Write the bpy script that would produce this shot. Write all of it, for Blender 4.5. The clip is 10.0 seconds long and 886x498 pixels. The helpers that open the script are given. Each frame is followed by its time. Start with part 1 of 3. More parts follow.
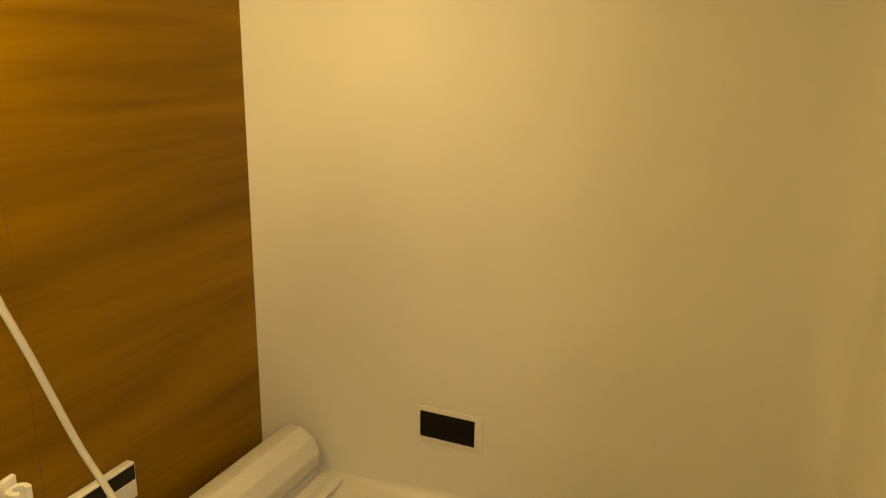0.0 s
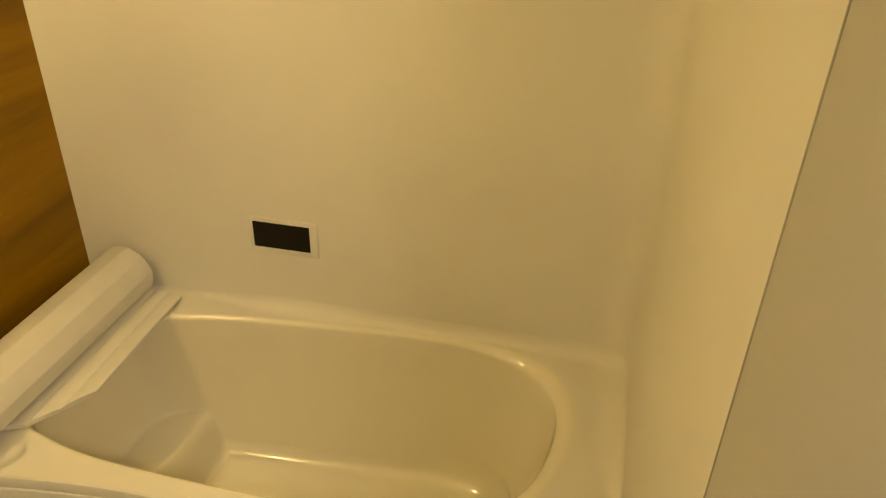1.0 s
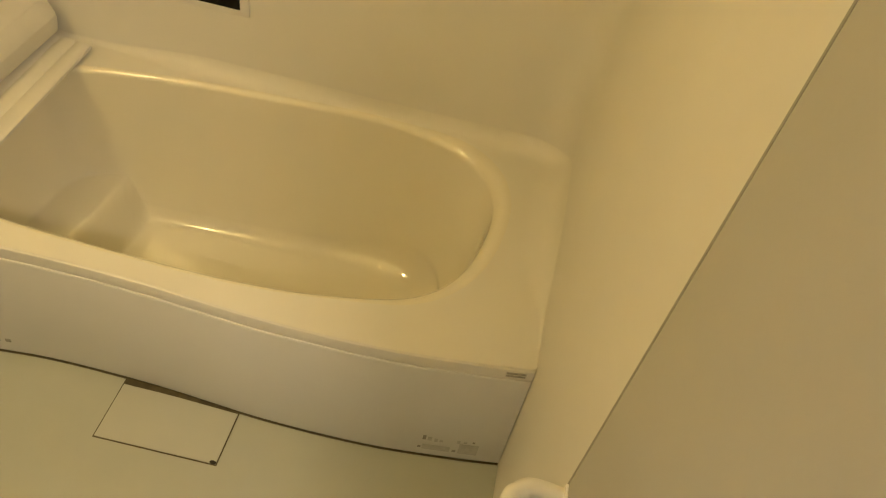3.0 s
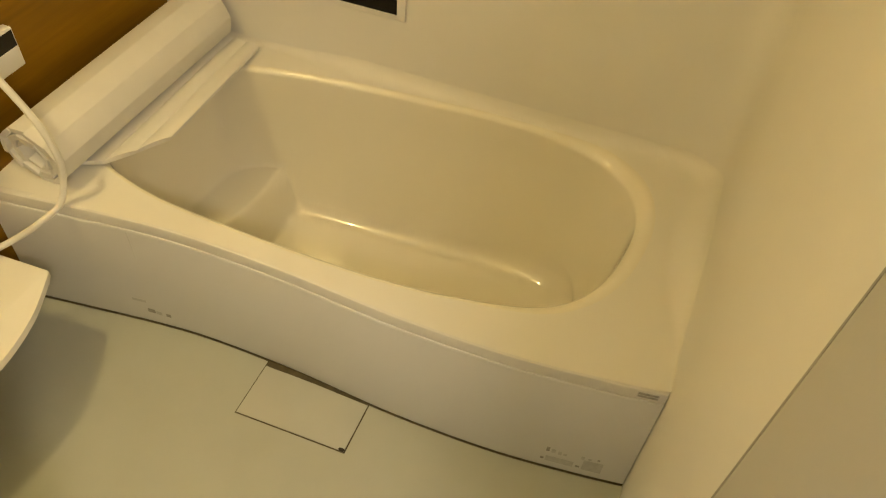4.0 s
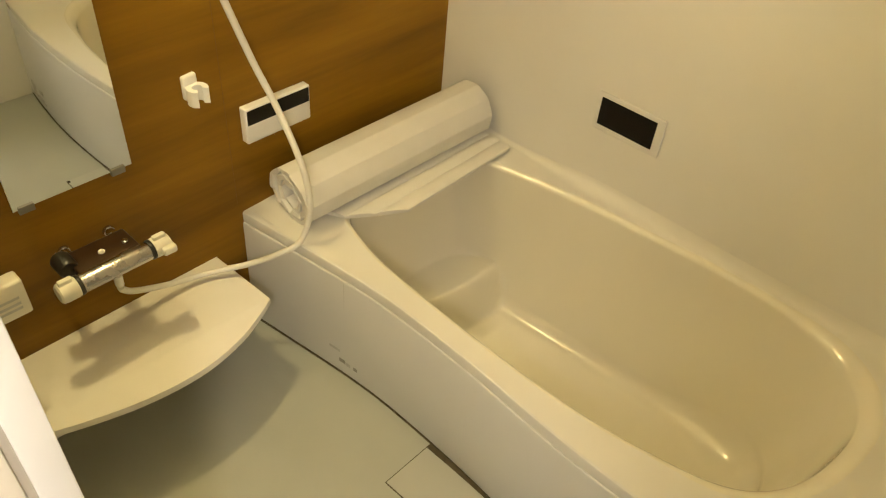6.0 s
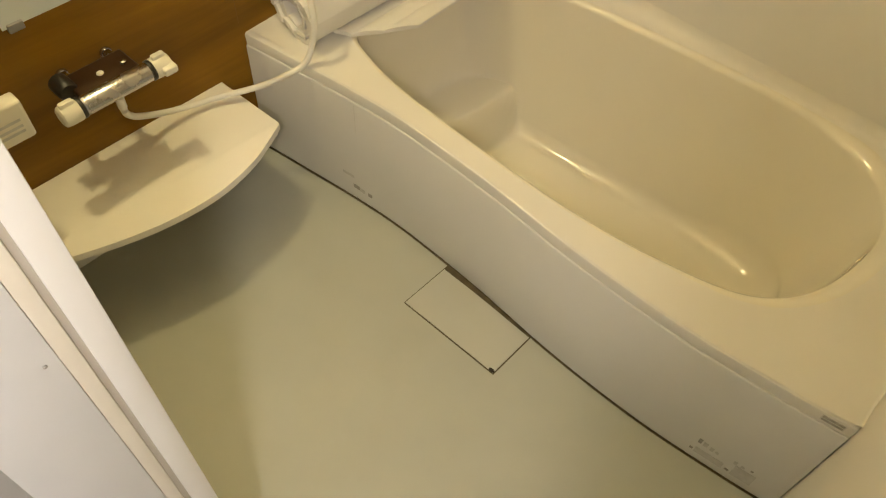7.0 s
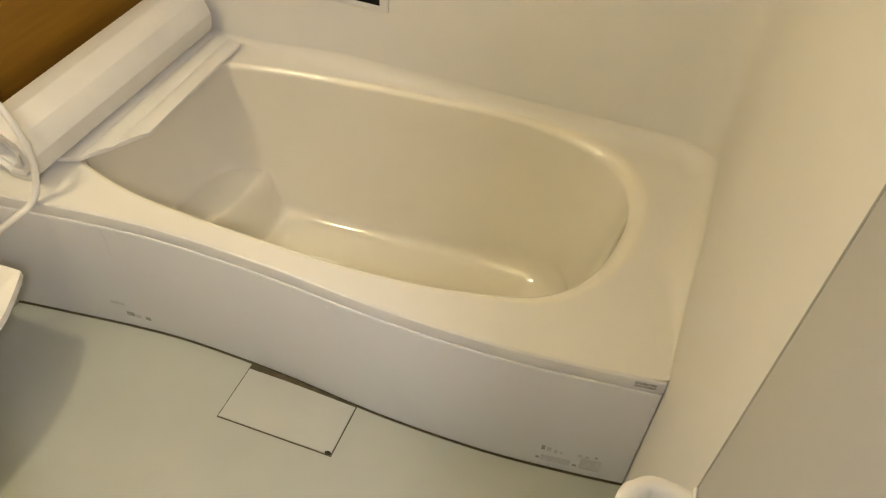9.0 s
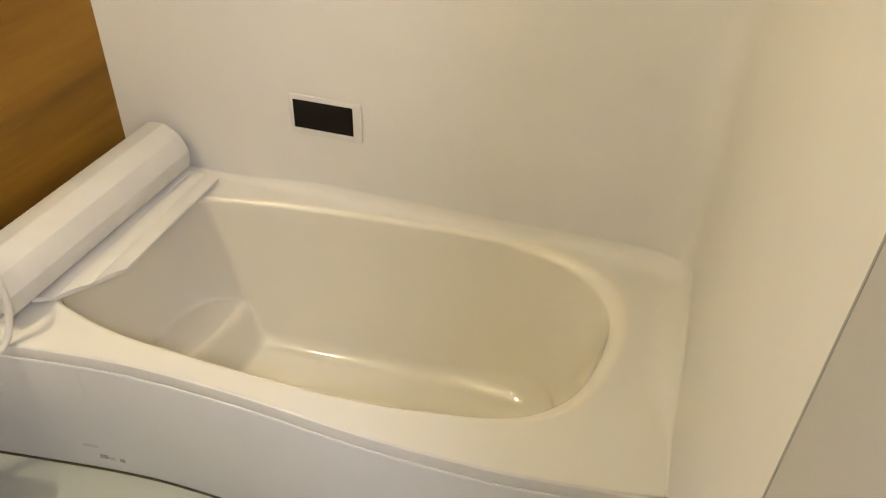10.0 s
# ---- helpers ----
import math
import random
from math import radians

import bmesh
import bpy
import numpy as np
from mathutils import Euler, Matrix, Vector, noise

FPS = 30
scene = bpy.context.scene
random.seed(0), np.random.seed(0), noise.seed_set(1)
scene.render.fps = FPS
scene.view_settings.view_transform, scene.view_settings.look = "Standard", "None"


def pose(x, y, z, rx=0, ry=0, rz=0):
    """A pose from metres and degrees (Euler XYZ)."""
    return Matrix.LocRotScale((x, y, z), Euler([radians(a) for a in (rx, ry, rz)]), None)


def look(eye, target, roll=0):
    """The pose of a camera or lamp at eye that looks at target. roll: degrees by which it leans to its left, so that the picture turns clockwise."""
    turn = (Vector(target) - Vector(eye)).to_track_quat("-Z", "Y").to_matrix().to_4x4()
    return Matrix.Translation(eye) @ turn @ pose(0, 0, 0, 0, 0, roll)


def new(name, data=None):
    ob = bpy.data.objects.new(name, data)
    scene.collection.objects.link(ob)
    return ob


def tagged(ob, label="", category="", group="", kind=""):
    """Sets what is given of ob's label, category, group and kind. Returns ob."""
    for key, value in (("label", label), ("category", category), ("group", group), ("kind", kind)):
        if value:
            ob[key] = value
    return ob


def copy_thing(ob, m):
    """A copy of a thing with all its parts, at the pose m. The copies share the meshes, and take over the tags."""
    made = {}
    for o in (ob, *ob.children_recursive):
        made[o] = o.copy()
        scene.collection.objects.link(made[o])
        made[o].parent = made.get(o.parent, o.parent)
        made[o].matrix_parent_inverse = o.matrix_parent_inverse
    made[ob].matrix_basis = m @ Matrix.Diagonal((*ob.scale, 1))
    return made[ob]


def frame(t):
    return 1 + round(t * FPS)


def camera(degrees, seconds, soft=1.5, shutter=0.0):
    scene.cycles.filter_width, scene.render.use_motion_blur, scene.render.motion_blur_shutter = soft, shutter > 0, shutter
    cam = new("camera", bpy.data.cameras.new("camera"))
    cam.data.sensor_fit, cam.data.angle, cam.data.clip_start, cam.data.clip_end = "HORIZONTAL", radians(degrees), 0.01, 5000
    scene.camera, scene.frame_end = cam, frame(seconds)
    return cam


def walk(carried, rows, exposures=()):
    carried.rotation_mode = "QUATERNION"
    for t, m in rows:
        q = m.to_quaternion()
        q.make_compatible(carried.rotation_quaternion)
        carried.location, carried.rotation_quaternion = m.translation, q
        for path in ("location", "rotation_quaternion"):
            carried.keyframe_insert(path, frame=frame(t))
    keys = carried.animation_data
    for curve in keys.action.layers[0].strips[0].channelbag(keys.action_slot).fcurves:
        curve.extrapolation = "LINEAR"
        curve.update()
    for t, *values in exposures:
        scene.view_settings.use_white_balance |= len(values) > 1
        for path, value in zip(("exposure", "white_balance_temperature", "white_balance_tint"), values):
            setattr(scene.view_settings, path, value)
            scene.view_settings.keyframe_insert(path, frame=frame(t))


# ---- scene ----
cam = camera(60.8, 10.0, soft=1.2)
PATH = [
    (0, (1.372, -1.762, 1.728), (0.613, 0.009, 1.190), 1.0),
    (0.5, (1.429, -1.692, 1.735), (0.926, 0.101, 1.006), -1.0),
    (1, (1.438, -1.677, 1.726), (1.094, 0.005, 0.699), 1.7),
    (1.5, (1.426, -1.669, 1.744), (1.244, -0.009, 0.645), 2.5),
    (2, (1.452, -1.585, 1.733), (1.415, -0.004, 0.508), 5.8),
    (2.5, (1.418, -1.597, 1.677), (1.422, -0.109, 0.34), 9.7),
    (2.7, (1.408, -1.591, 1.672), (1.4, -0.161, 0.273), 11.3),
    (3.8, (1.409, -1.586, 1.662), (1.069, -0.31, 0.16), 6.2),
    (4, (1.407, -1.584, 1.671), (0.996, -0.312, 0.183), 4.7),
    (4.1, (1.404, -1.591, 1.668), (0.953, -0.308, 0.201), 4.1),
    (4.5, (1.392, -1.599, 1.676), (0.826, -0.272, 0.29), 2.6),
    (5, (1.382, -1.595, 1.689), (0.668, -0.261, 0.381), 2.2),
    (5.5, (1.378, -1.577, 1.705), (0.5, -0.322, 0.419), 3.4),
    (5.7, (1.373, -1.581, 1.698), (0.44, -0.367, 0.411), 5.0),
    (6.8, (1.42, -1.589, 1.637), (0.536, -0.664, 0.1), 2.2),
    (7, (1.409, -1.588, 1.613), (0.633, -0.678, 0.009), 3.6),
    (7.5, (1.414, -1.592, 1.605), (0.822, -0.706, -0.088), 5.0),
    (8, (1.425, -1.593, 1.584), (0.978, -0.675, -0.136), 7.2),
    (8.3, (1.431, -1.591, 1.582), (0.984, -0.578, -0.084), 5.2),
    (8.5, (1.434, -1.59, 1.578), (0.972, -0.482, -0.022), 3.3),
    (9, (1.438, -1.585, 1.58), (1.014, -0.269, 0.134), 3.7),
    (9.5, (1.424, -1.598, 1.584), (0.994, -0.138, 0.287), 2.8),
    (10, (1.435, -1.585, 1.579), (0.986, -0.053, 0.374), 1.9),
]
EXPOSURES = [(0, -0.70, 8750, 10), (0.6, -0.5, 8250, 10), (2.5, -0.38, 7300, 10), (4, -0.27, 6750, 10), (4.6, -0.15, 6500, 10), (5.5, -0.15, 6300, 10), (6.9, -0.19, 5900, 13), (8, -0.15, 5400, 17), (9, 0.0, 5140, 20), (10, 0.07, 4930, 23)]
walk(cam, [(t, look(eye, target, roll)) for t, eye, target, roll in PATH], EXPOSURES)

# ---- world and lamps ----
world = bpy.data.worlds.new("world")
scene.world = world
world.use_nodes = True
world.node_tree.nodes["Background"].inputs[0].default_value = (0.004, 0.004, 0.004, 1)
WARM = (1.0, 0.775, 0.325)
COOL = (1.0, 0.855, 0.66)
WALL_LAMP = 345.0
ROOM_LAMP = 330.0

# ---- plan, in metres ----
W = 1.606          # wood wall x = 0 to right wall
FRONT = -1.525     # inner face of the wall with the doorway
TOP = 2.15
DOOR_L, DOOR_R = 0.97, 1.600
COVE = 0.135


# ---- materials ----
def material(name):
    m = bpy.data.materials.new(name)
    m.use_nodes = True
    return m, m.node_tree.nodes, m.node_tree.links, m.node_tree.nodes["Principled BSDF"]


def surface(name, colour, rough=0.4, metal=0.0, vary=0.06, scale=6.0, fine=180.0, bump=0.02, coat=0.0, spec=0.5):
    """A surface with slow colour drift, fine grain and uneven gloss."""
    m, n, l, b = material(name)
    at = n.new("ShaderNodeTexCoord")
    slow = n.new("ShaderNodeTexNoise")
    slow.inputs["Scale"].default_value, slow.inputs["Detail"].default_value = scale, 4
    quick = n.new("ShaderNodeTexNoise")
    quick.inputs["Scale"].default_value, quick.inputs["Detail"].default_value = fine, 3
    l.new(at.outputs["Object"], slow.inputs["Vector"])
    l.new(at.outputs["Object"], quick.inputs["Vector"])
    ramp = n.new("ShaderNodeValToRGB")
    ramp.color_ramp.elements[0].position, ramp.color_ramp.elements[1].position = 0.3, 0.7
    ramp.color_ramp.elements[0].color = (*[c * (1 - vary) for c in colour], 1)
    ramp.color_ramp.elements[1].color = (*[min(1, c * (1 + vary)) for c in colour], 1)
    l.new(slow.outputs[0], ramp.inputs[0])
    l.new(ramp.outputs[0], b.inputs["Base Color"])
    span = n.new("ShaderNodeMapRange")
    span.inputs["To Min"].default_value, span.inputs["To Max"].default_value = rough * 0.85, min(1, rough * 1.15)
    l.new(slow.outputs[0], span.inputs[0])
    l.new(span.outputs[0], b.inputs["Roughness"])
    if bump:
        bp = n.new("ShaderNodeBump")
        bp.inputs["Strength"].default_value, bp.inputs["Distance"].default_value = bump, 0.002
        l.new(quick.outputs[0], bp.inputs["Height"])
        l.new(bp.outputs[0], b.inputs["Normal"])
    b.inputs["Metallic"].default_value = metal
    b.inputs["Coat Weight"].default_value = coat
    b.inputs["Specular IOR Level"].default_value = spec
    return m


def wood():
    """Wood-grain laminate: long level streaks, broad bands and fine pores."""
    m, n, l, b = material("wood_laminate")
    at = n.new("ShaderNodeTexCoord")
    mixes = []
    for scale, detail, stretch in ((1.0, 5, (1, 0.5, 6)), (1.0, 5, (1, 1.6, 26)), (1.0, 3, (1, 7, 190))):
        mp = n.new("ShaderNodeMapping")
        mp.inputs["Scale"].default_value = stretch
        mp.inputs["Rotation"].default_value = (0.10, 0, 0)
        tx = n.new("ShaderNodeTexNoise")
        tx.inputs["Scale"].default_value, tx.inputs["Detail"].default_value, tx.inputs["Roughness"].default_value = scale, detail, 0.6
        tx.inputs["Distortion"].default_value = 0.35
        l.new(at.outputs["Object"], mp.inputs[0])
        l.new(mp.outputs[0], tx.inputs["Vector"])
        mixes.append(tx)
    a = n.new("ShaderNodeMath")
    a.operation = "MULTIPLY_ADD"
    a.inputs[1].default_value = 0.14
    l.new(mixes[1].outputs[0], a.inputs[0])
    l.new(mixes[0].outputs[0], a.inputs[2])
    c = n.new("ShaderNodeMath")
    c.operation = "MULTIPLY_ADD"
    c.inputs[1].default_value = 0.06
    l.new(mixes[2].outputs[0], c.inputs[0])
    l.new(a.outputs[0], c.inputs[2])
    ramp = n.new("ShaderNodeValToRGB")
    e = ramp.color_ramp.elements
    e[0].position, e[0].color = 0.40, WOOD_DARK
    e[1].position, e[1].color = 0.80, WOOD_LIGHT
    mid = e.new(0.60)
    mid.color = tuple((p + q) / 2 for p, q in zip(WOOD_DARK, WOOD_LIGHT))
    l.new(c.outputs[0], ramp.inputs[0])
    l.new(ramp.outputs[0], b.inputs["Base Color"])
    b.inputs["Roughness"].default_value = 0.45
    b.inputs["Specular IOR Level"].default_value = 0.22
    bp = n.new("ShaderNodeBump")
    bp.inputs["Strength"].default_value, bp.inputs["Distance"].default_value = 0.06, 0.002
    l.new(mixes[2].outputs[0], bp.inputs["Height"])
    l.new(bp.outputs[0], b.inputs["Normal"])
    return m


def glow(name, colour, strength):
    m, n, l, b = material(name)
    b.inputs["Base Color"].default_value = (0.8, 0.8, 0.8, 1)
    b.inputs["Emission Color"].default_value = (*colour, 1)
    b.inputs["Emission Strength"].default_value = strength
    return m


WOOD_DARK = (0.134, 0.062, 0.0027, 1)
WOOD_LIGHT = (0.338, 0.173, 0.0072, 1)
M_WALL = surface("white_wall_panel", (0.703, 0.687, 0.642), 0.5, vary=0.03, scale=2.5, fine=260, bump=0.03, spec=0.3)
M_WOOD = wood()
M_TUB = surface("cream_acrylic", (0.790, 0.755, 0.645), 0.13, vary=0.015, scale=3, fine=90, bump=0.002, coat=0.6)
M_TUB.node_tree.nodes["Principled BSDF"].inputs["Coat Roughness"].default_value = 0.08
M_DECK = surface("cream_satin_acrylic", (0.718, 0.699, 0.640), 0.46, vary=0.015, scale=3, fine=240, bump=0.012, spec=0.35)
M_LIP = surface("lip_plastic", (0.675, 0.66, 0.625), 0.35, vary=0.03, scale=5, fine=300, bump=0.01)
M_APRON = surface("apron_plastic", (0.70, 0.695, 0.685), 0.30, vary=0.02, scale=4, fine=300, bump=0.012)
M_FLOOR = surface("floor_plastic", (0.425, 0.435, 0.375), 0.5, vary=0.035, scale=5, fine=420, bump=0.10)
M_COVER = surface("cover_plastic", (0.70, 0.682, 0.635), 0.38, vary=0.03, scale=14, fine=160, bump=0.04)
M_COUNTER = surface("counter_resin", (0.87, 0.845, 0.775), 0.34, vary=0.015, scale=5, fine=220, bump=0.02)
M_WHITE = surface("white_plastic", (0.80, 0.79, 0.76), 0.33, vary=0.02, scale=20, fine=200, bump=0.01)
M_SHELF = surface("ivory_plastic", (0.78, 0.75, 0.66), 0.36, vary=0.02, scale=20, fine=200, bump=0.01)
M_HOSE = surface("hose_vinyl", (0.76, 0.74, 0.68), 0.38, vary=0.03, scale=20, fine=260, bump=0.02)
M_SCREEN = surface("black_screen", (0.006, 0.005, 0.004), 0.14, vary=0.1, scale=10, bump=0, spec=0.25)
M_DARK = surface("dark_gap", (0.026, 0.021, 0.013), 0.8, vary=0.3, scale=30, bump=0)
# dark colour for the drain seam and for the painted shade under the apron
M_SEAM_SHADE = surface("dark_seam_and_shade", (0.085, 0.068, 0.036), 0.7, vary=0.3, scale=40, bump=0)
M_CHROME = surface("chrome", (0.52, 0.50, 0.50), 0.27, metal=1.0, vary=0.03, scale=30, bump=0)
M_BLACK = surface("black_rubber", (0.02, 0.018, 0.016), 0.35, vary=0.1, bump=0)
M_DOOR = surface("frosted_door_panel", (0.405, 0.40, 0.375), 0.5, vary=0.02, scale=3, fine=140, bump=0.05)
M_HINGE = surface("hinge_vinyl", (0.29, 0.28, 0.25), 0.6, vary=0.1, scale=30, bump=0)
M_JAMB = surface("door_frame_resin", (0.80, 0.80, 0.80), 0.40, vary=0.02, scale=6, fine=240, bump=0.01)
M_CASING = surface("painted_casing", (0.66, 0.67, 0.70), 0.5, vary=0.035, scale=4, fine=200, bump=0.02)
M_STRIP2 = surface("panel_joint", (0.19, 0.088, 0.007), 0.6, vary=0.2, scale=30, bump=0)
M_ROOMWALL = surface("room_wallpaper", (0.55, 0.54, 0.52), 0.8, vary=0.04, scale=5, fine=300, bump=0.1)
M_STRIP = surface("cream_gasket", (0.76, 0.72, 0.64), 0.5, vary=0.04, scale=12, bump=0.02)
M_GREY = surface("grey_print", (0.33, 0.32, 0.295), 0.5, vary=0.2, scale=120, bump=0)
M_FAINT = surface("faint_print", (0.55, 0.545, 0.53), 0.45, vary=0.08, scale=90, bump=0)
M_FRAME = surface("panel_frame_plastic", (0.675, 0.660, 0.630), 0.4, vary=0.02, scale=20, fine=200, bump=0.01)
# taupe that paints the shade inside the door frame groove
M_GROOVE_SHADE = surface("groove_shade_taupe", (0.46, 0.43, 0.38), 0.5, vary=0.05, scale=12, bump=0.02)
# chrome whose reflection of the wood wall is put into a brown base colour
M_WOOD_REFLECTION = surface("chrome_with_painted_reflection", (0.10, 0.062, 0.036), 0.30, metal=0.7, vary=0.08, scale=20, bump=0)
M_CLIP = surface("clip_metal", (0.28, 0.27, 0.25), 0.35, metal=0.6, vary=0.05, bump=0)
M_MIRROR = surface("mirror_silver", (0.86, 0.88, 0.87), 0.015, metal=1.0, vary=0.005, bump=0)
M_LAMP = glow("warm_lamp_glow", WARM, WALL_LAMP)
M_ROOM = glow("room_lamp_glow", COOL, ROOM_LAMP)


# ---- mesh helpers ----
def finish(name, bm, mat, parent=None, smooth=True, angle=35):
    bmesh.ops.recalc_face_normals(bm, faces=bm.faces)
    bm.faces.index_update()
    flat_tag = bm.faces.layers.int.get("plane")
    flags = [f[flat_tag] for f in bm.faces] if flat_tag is not None else []
    me = bpy.data.meshes.new(name)
    bm.to_mesh(me)
    bm.free()
    if smooth:
        flat = [p.index for p in me.polygons if flat_tag is not None and flags[p.index]]
        me.shade_smooth()
        for k in flat:
            me.polygons[k].use_smooth = False
        me.set_sharp_from_angle(angle=radians(angle))
    me.materials.append(mat)
    ob = new(name, me)
    if parent:
        ob.parent = parent
    return ob


def part(name, bm, mat, parent, label="", smooth=True, angle=35):
    ob = finish(name, bm, mat, parent, smooth, angle)
    return tagged(ob, label) if label else ob


def thing(name, m, label, category, group="", kind=""):
    ob = new(name)
    ob.matrix_basis = m
    ob.empty_display_size = 0.05
    return tagged(ob, label, category, group, kind)


def planes(bm):
    """Marks the faces square to an axis, which stay flat-shaded."""
    tag = bm.faces.layers.int.new("plane")
    bm.normal_update()
    for f in bm.faces:
        f[tag] = int(max(abs(c) for c in f.normal) > 0.9995)


def block(x0, x1, y0, y1, z0, z1, round_=0.0, segments=2):
    bm = bmesh.new()
    bmesh.ops.create_cube(bm, size=1)
    for v in bm.verts:
        v.co = Vector(((x0 + x1) / 2 + v.co.x * (x1 - x0), (y0 + y1) / 2 + v.co.y * (y1 - y0), (z0 + z1) / 2 + v.co.z * (z1 - z0)))
    if round_:
        bmesh.ops.bevel(bm, geom=list(bm.edges), offset=round_, segments=segments, profile=0.5, affect="EDGES")
    planes(bm)
    return bm


def prism(outline, axis, a, b, round_=0.0, segments=2):
    """A closed outline of (p, q) pairs pushed along an axis from a to b."""
    bm = bmesh.new()
    place = {"x": lambda p, q, s: (s, p, q), "y": lambda p, q, s: (p, s, q), "z": lambda p, q, s: (p, q, s)}[axis]
    lo = [bm.verts.new(place(p, q, a)) for p, q in outline]
    hi = [bm.verts.new(place(p, q, b)) for p, q in outline]
    n = len(outline)
    bm.faces.new(lo)
    bm.faces.new(hi)
    for i in range(n):
        bm.faces.new((lo[i], lo[(i + 1) % n], hi[(i + 1) % n], hi[i]))
    if round_:
        ends = [e for e in bm.edges if (e.verts[0] in lo) == (e.verts[1] in lo)]
        bmesh.ops.bevel(bm, geom=ends, offset=round_, segments=segments, profile=0.5, affect="EDGES")
    planes(bm)
    return bm


def spun(profile, steps=40, axis="z"):
    """A turned solid from (radius, height) pairs."""
    bm = bmesh.new()
    rings = []
    for r, h in profile:
        ring = []
        for i in range(steps):
            a = 2 * math.pi * i / steps
            p, q = r * math.cos(a), r * math.sin(a)
            ring.append(bm.verts.new({"z": (p, q, h), "x": (h, p, q), "y": (p, h, q)}[axis]))
        rings.append(ring)
    for u, v in zip(rings, rings[1:]):
        for i in range(steps):
            bm.faces.new((u[i], u[(i + 1) % steps], v[(i + 1) % steps], v[i]))
    bm.faces.new(rings[0])
    bm.faces.new(rings[-1])
    return bm


def spline(points, n):
    """Points along a smooth open curve through the given ones."""
    pts = [Vector(p) for p in points]
    pts = [2 * pts[0] - pts[1]] + pts + [2 * pts[-1] - pts[-2]]
    out = []
    for i in range(1, len(pts) - 2):
        p0, p1, p2, p3 = pts[i - 1:i + 3]
        for k in range(n):
            t = k / n
            out.append(0.5 * (2 * p1 + (p2 - p0) * t + (2 * p0 - 5 * p1 + 4 * p2 - p3) * t * t + (3 * p1 - p0 - 3 * p2 + p3) * t ** 3))
    return out + [pts[-2]]


def loop(points, n):
    """A smooth closed curve through the given points."""
    pts = [Vector(p) for p in points]
    m, out = len(pts), []
    for i in range(m):
        p0, p1, p2, p3 = (pts[(i + j) % m] for j in (-1, 0, 1, 2))
        for k in range(n):
            t = k / n
            out.append(0.5 * (2 * p1 + (p2 - p0) * t + (2 * p0 - 5 * p1 + 4 * p2 - p3) * t * t + (3 * p1 - p0 - 3 * p2 + p3) * t ** 3))
    return out


def tube(points, radius, steps=12):
    bm = bmesh.new()
    rings = []
    up = Vector((0.31, 0.17, 0.93))
    for i, p in enumerate(points):
        d = (points[min(i + 1, len(points) - 1)] - points[max(i - 1, 0)]).normalized()
        s = d.cross(up).normalized()
        w = s.cross(d).normalized()
        up = w
        rings.append([bm.verts.new(p + radius * (math.cos(2 * math.pi * k / steps) * s + math.sin(2 * math.pi * k / steps) * w)) for k in range(steps)])
    for a, b in zip(rings, rings[1:]):
        for k in range(steps):
            bm.faces.new((a[k], a[(k + 1) % steps], b[(k + 1) % steps], b[k]))
    bm.faces.new(rings[0])
    bm.faces.new(rings[-1])
    return bm


def wall(name, bm, mat, label):
    return tagged(finish(name, bm, mat, None, smooth=False), label, "wall", kind="structure")


# ---- the setting ----
wall("wall_wood", block(-0.10, 0, FRONT - 0.12, 0.1, -0.2, TOP), M_WOOD, "brown wood-grain laminate wall panel with level grain")
wall("wall_back", block(0, W - COVE, 0, 0.10, -0.2, TOP), M_WALL, "smooth white bathroom wall panel behind the tub")
wall("wall_right", block(W, W + 0.10, FRONT - 0.12, -COVE, -0.2, TOP), M_WALL, "smooth white bathroom wall panel beside the tub")
# the corner eases from one wall into the other
turns = [math.pi / 2 * (k / 32) ** 2 * (3 - 2 * k / 32) for k in range(33)]
arc = [(0.0, 0.0)]
for u, v in zip(turns, turns[1:]):
    arc.append((arc[-1][0] + math.cos((u + v) / 2), arc[-1][1] - math.sin((u + v) / 2)))
arc = [(W - COVE + COVE * p / arc[-1][0], -COVE + COVE * (1 - q / arc[-1][1])) for p, q in arc]
CORNER = arc
bm = bmesh.new()
rows = [[bm.verts.new((x, y, z)) for x, y in arc + [(W + 0.1, -COVE), (W + 0.1, 0.1), (W - COVE, 0.1)]] for z in (-0.2, TOP)]
for i in range(len(rows[0])):
    j = (i + 1) % len(rows[0])
    bm.faces.new((rows[0][i], rows[0][j], rows[1][j], rows[1][i]))
bm.faces.new(rows[0])
bm.faces.new(rows[1])
tagged(finish("wall_corner", bm, M_WALL), "rounded white corner panel between two walls", "wall", kind="structure")
wall("wall_front", block(0, DOOR_L - 0.05, FRONT - 0.12, FRONT, -0.2, TOP), M_WALL, "white wall panel beside the doorway")
wall("wall_over_door", block(DOOR_L - 0.05, W, FRONT - 0.12, FRONT, 2.02, TOP), M_WALL, "white wall panel over the doorway")
tagged(finish("ceiling", block(-0.1, W + 0.1, FRONT - 0.12, 0.1, TOP, TOP + 0.06), M_WALL, smooth=False), "plain white bathroom ceiling panel", "ceiling", kind="structure")
floor = tagged(finish("floor", block(0, W, FRONT - 0.12, -0.655, -0.26, 0), M_FLOOR, smooth=False), "pale grey-green plastic bathroom floor", "floor", kind="structure")
tagged(finish("baseboard", block(0.001, 0.016, FRONT, -0.752, 0.0, 0.055, 0.004), M_WHITE), "white skirting strip under the wood wall", "trim", kind="structure")
tagged(finish("trim", block(0.0, 0.0006, -0.7685, -0.7675, 0.43, TOP), M_STRIP2, smooth=False), "thin dark joint between two wood panels", "trim", kind="structure")

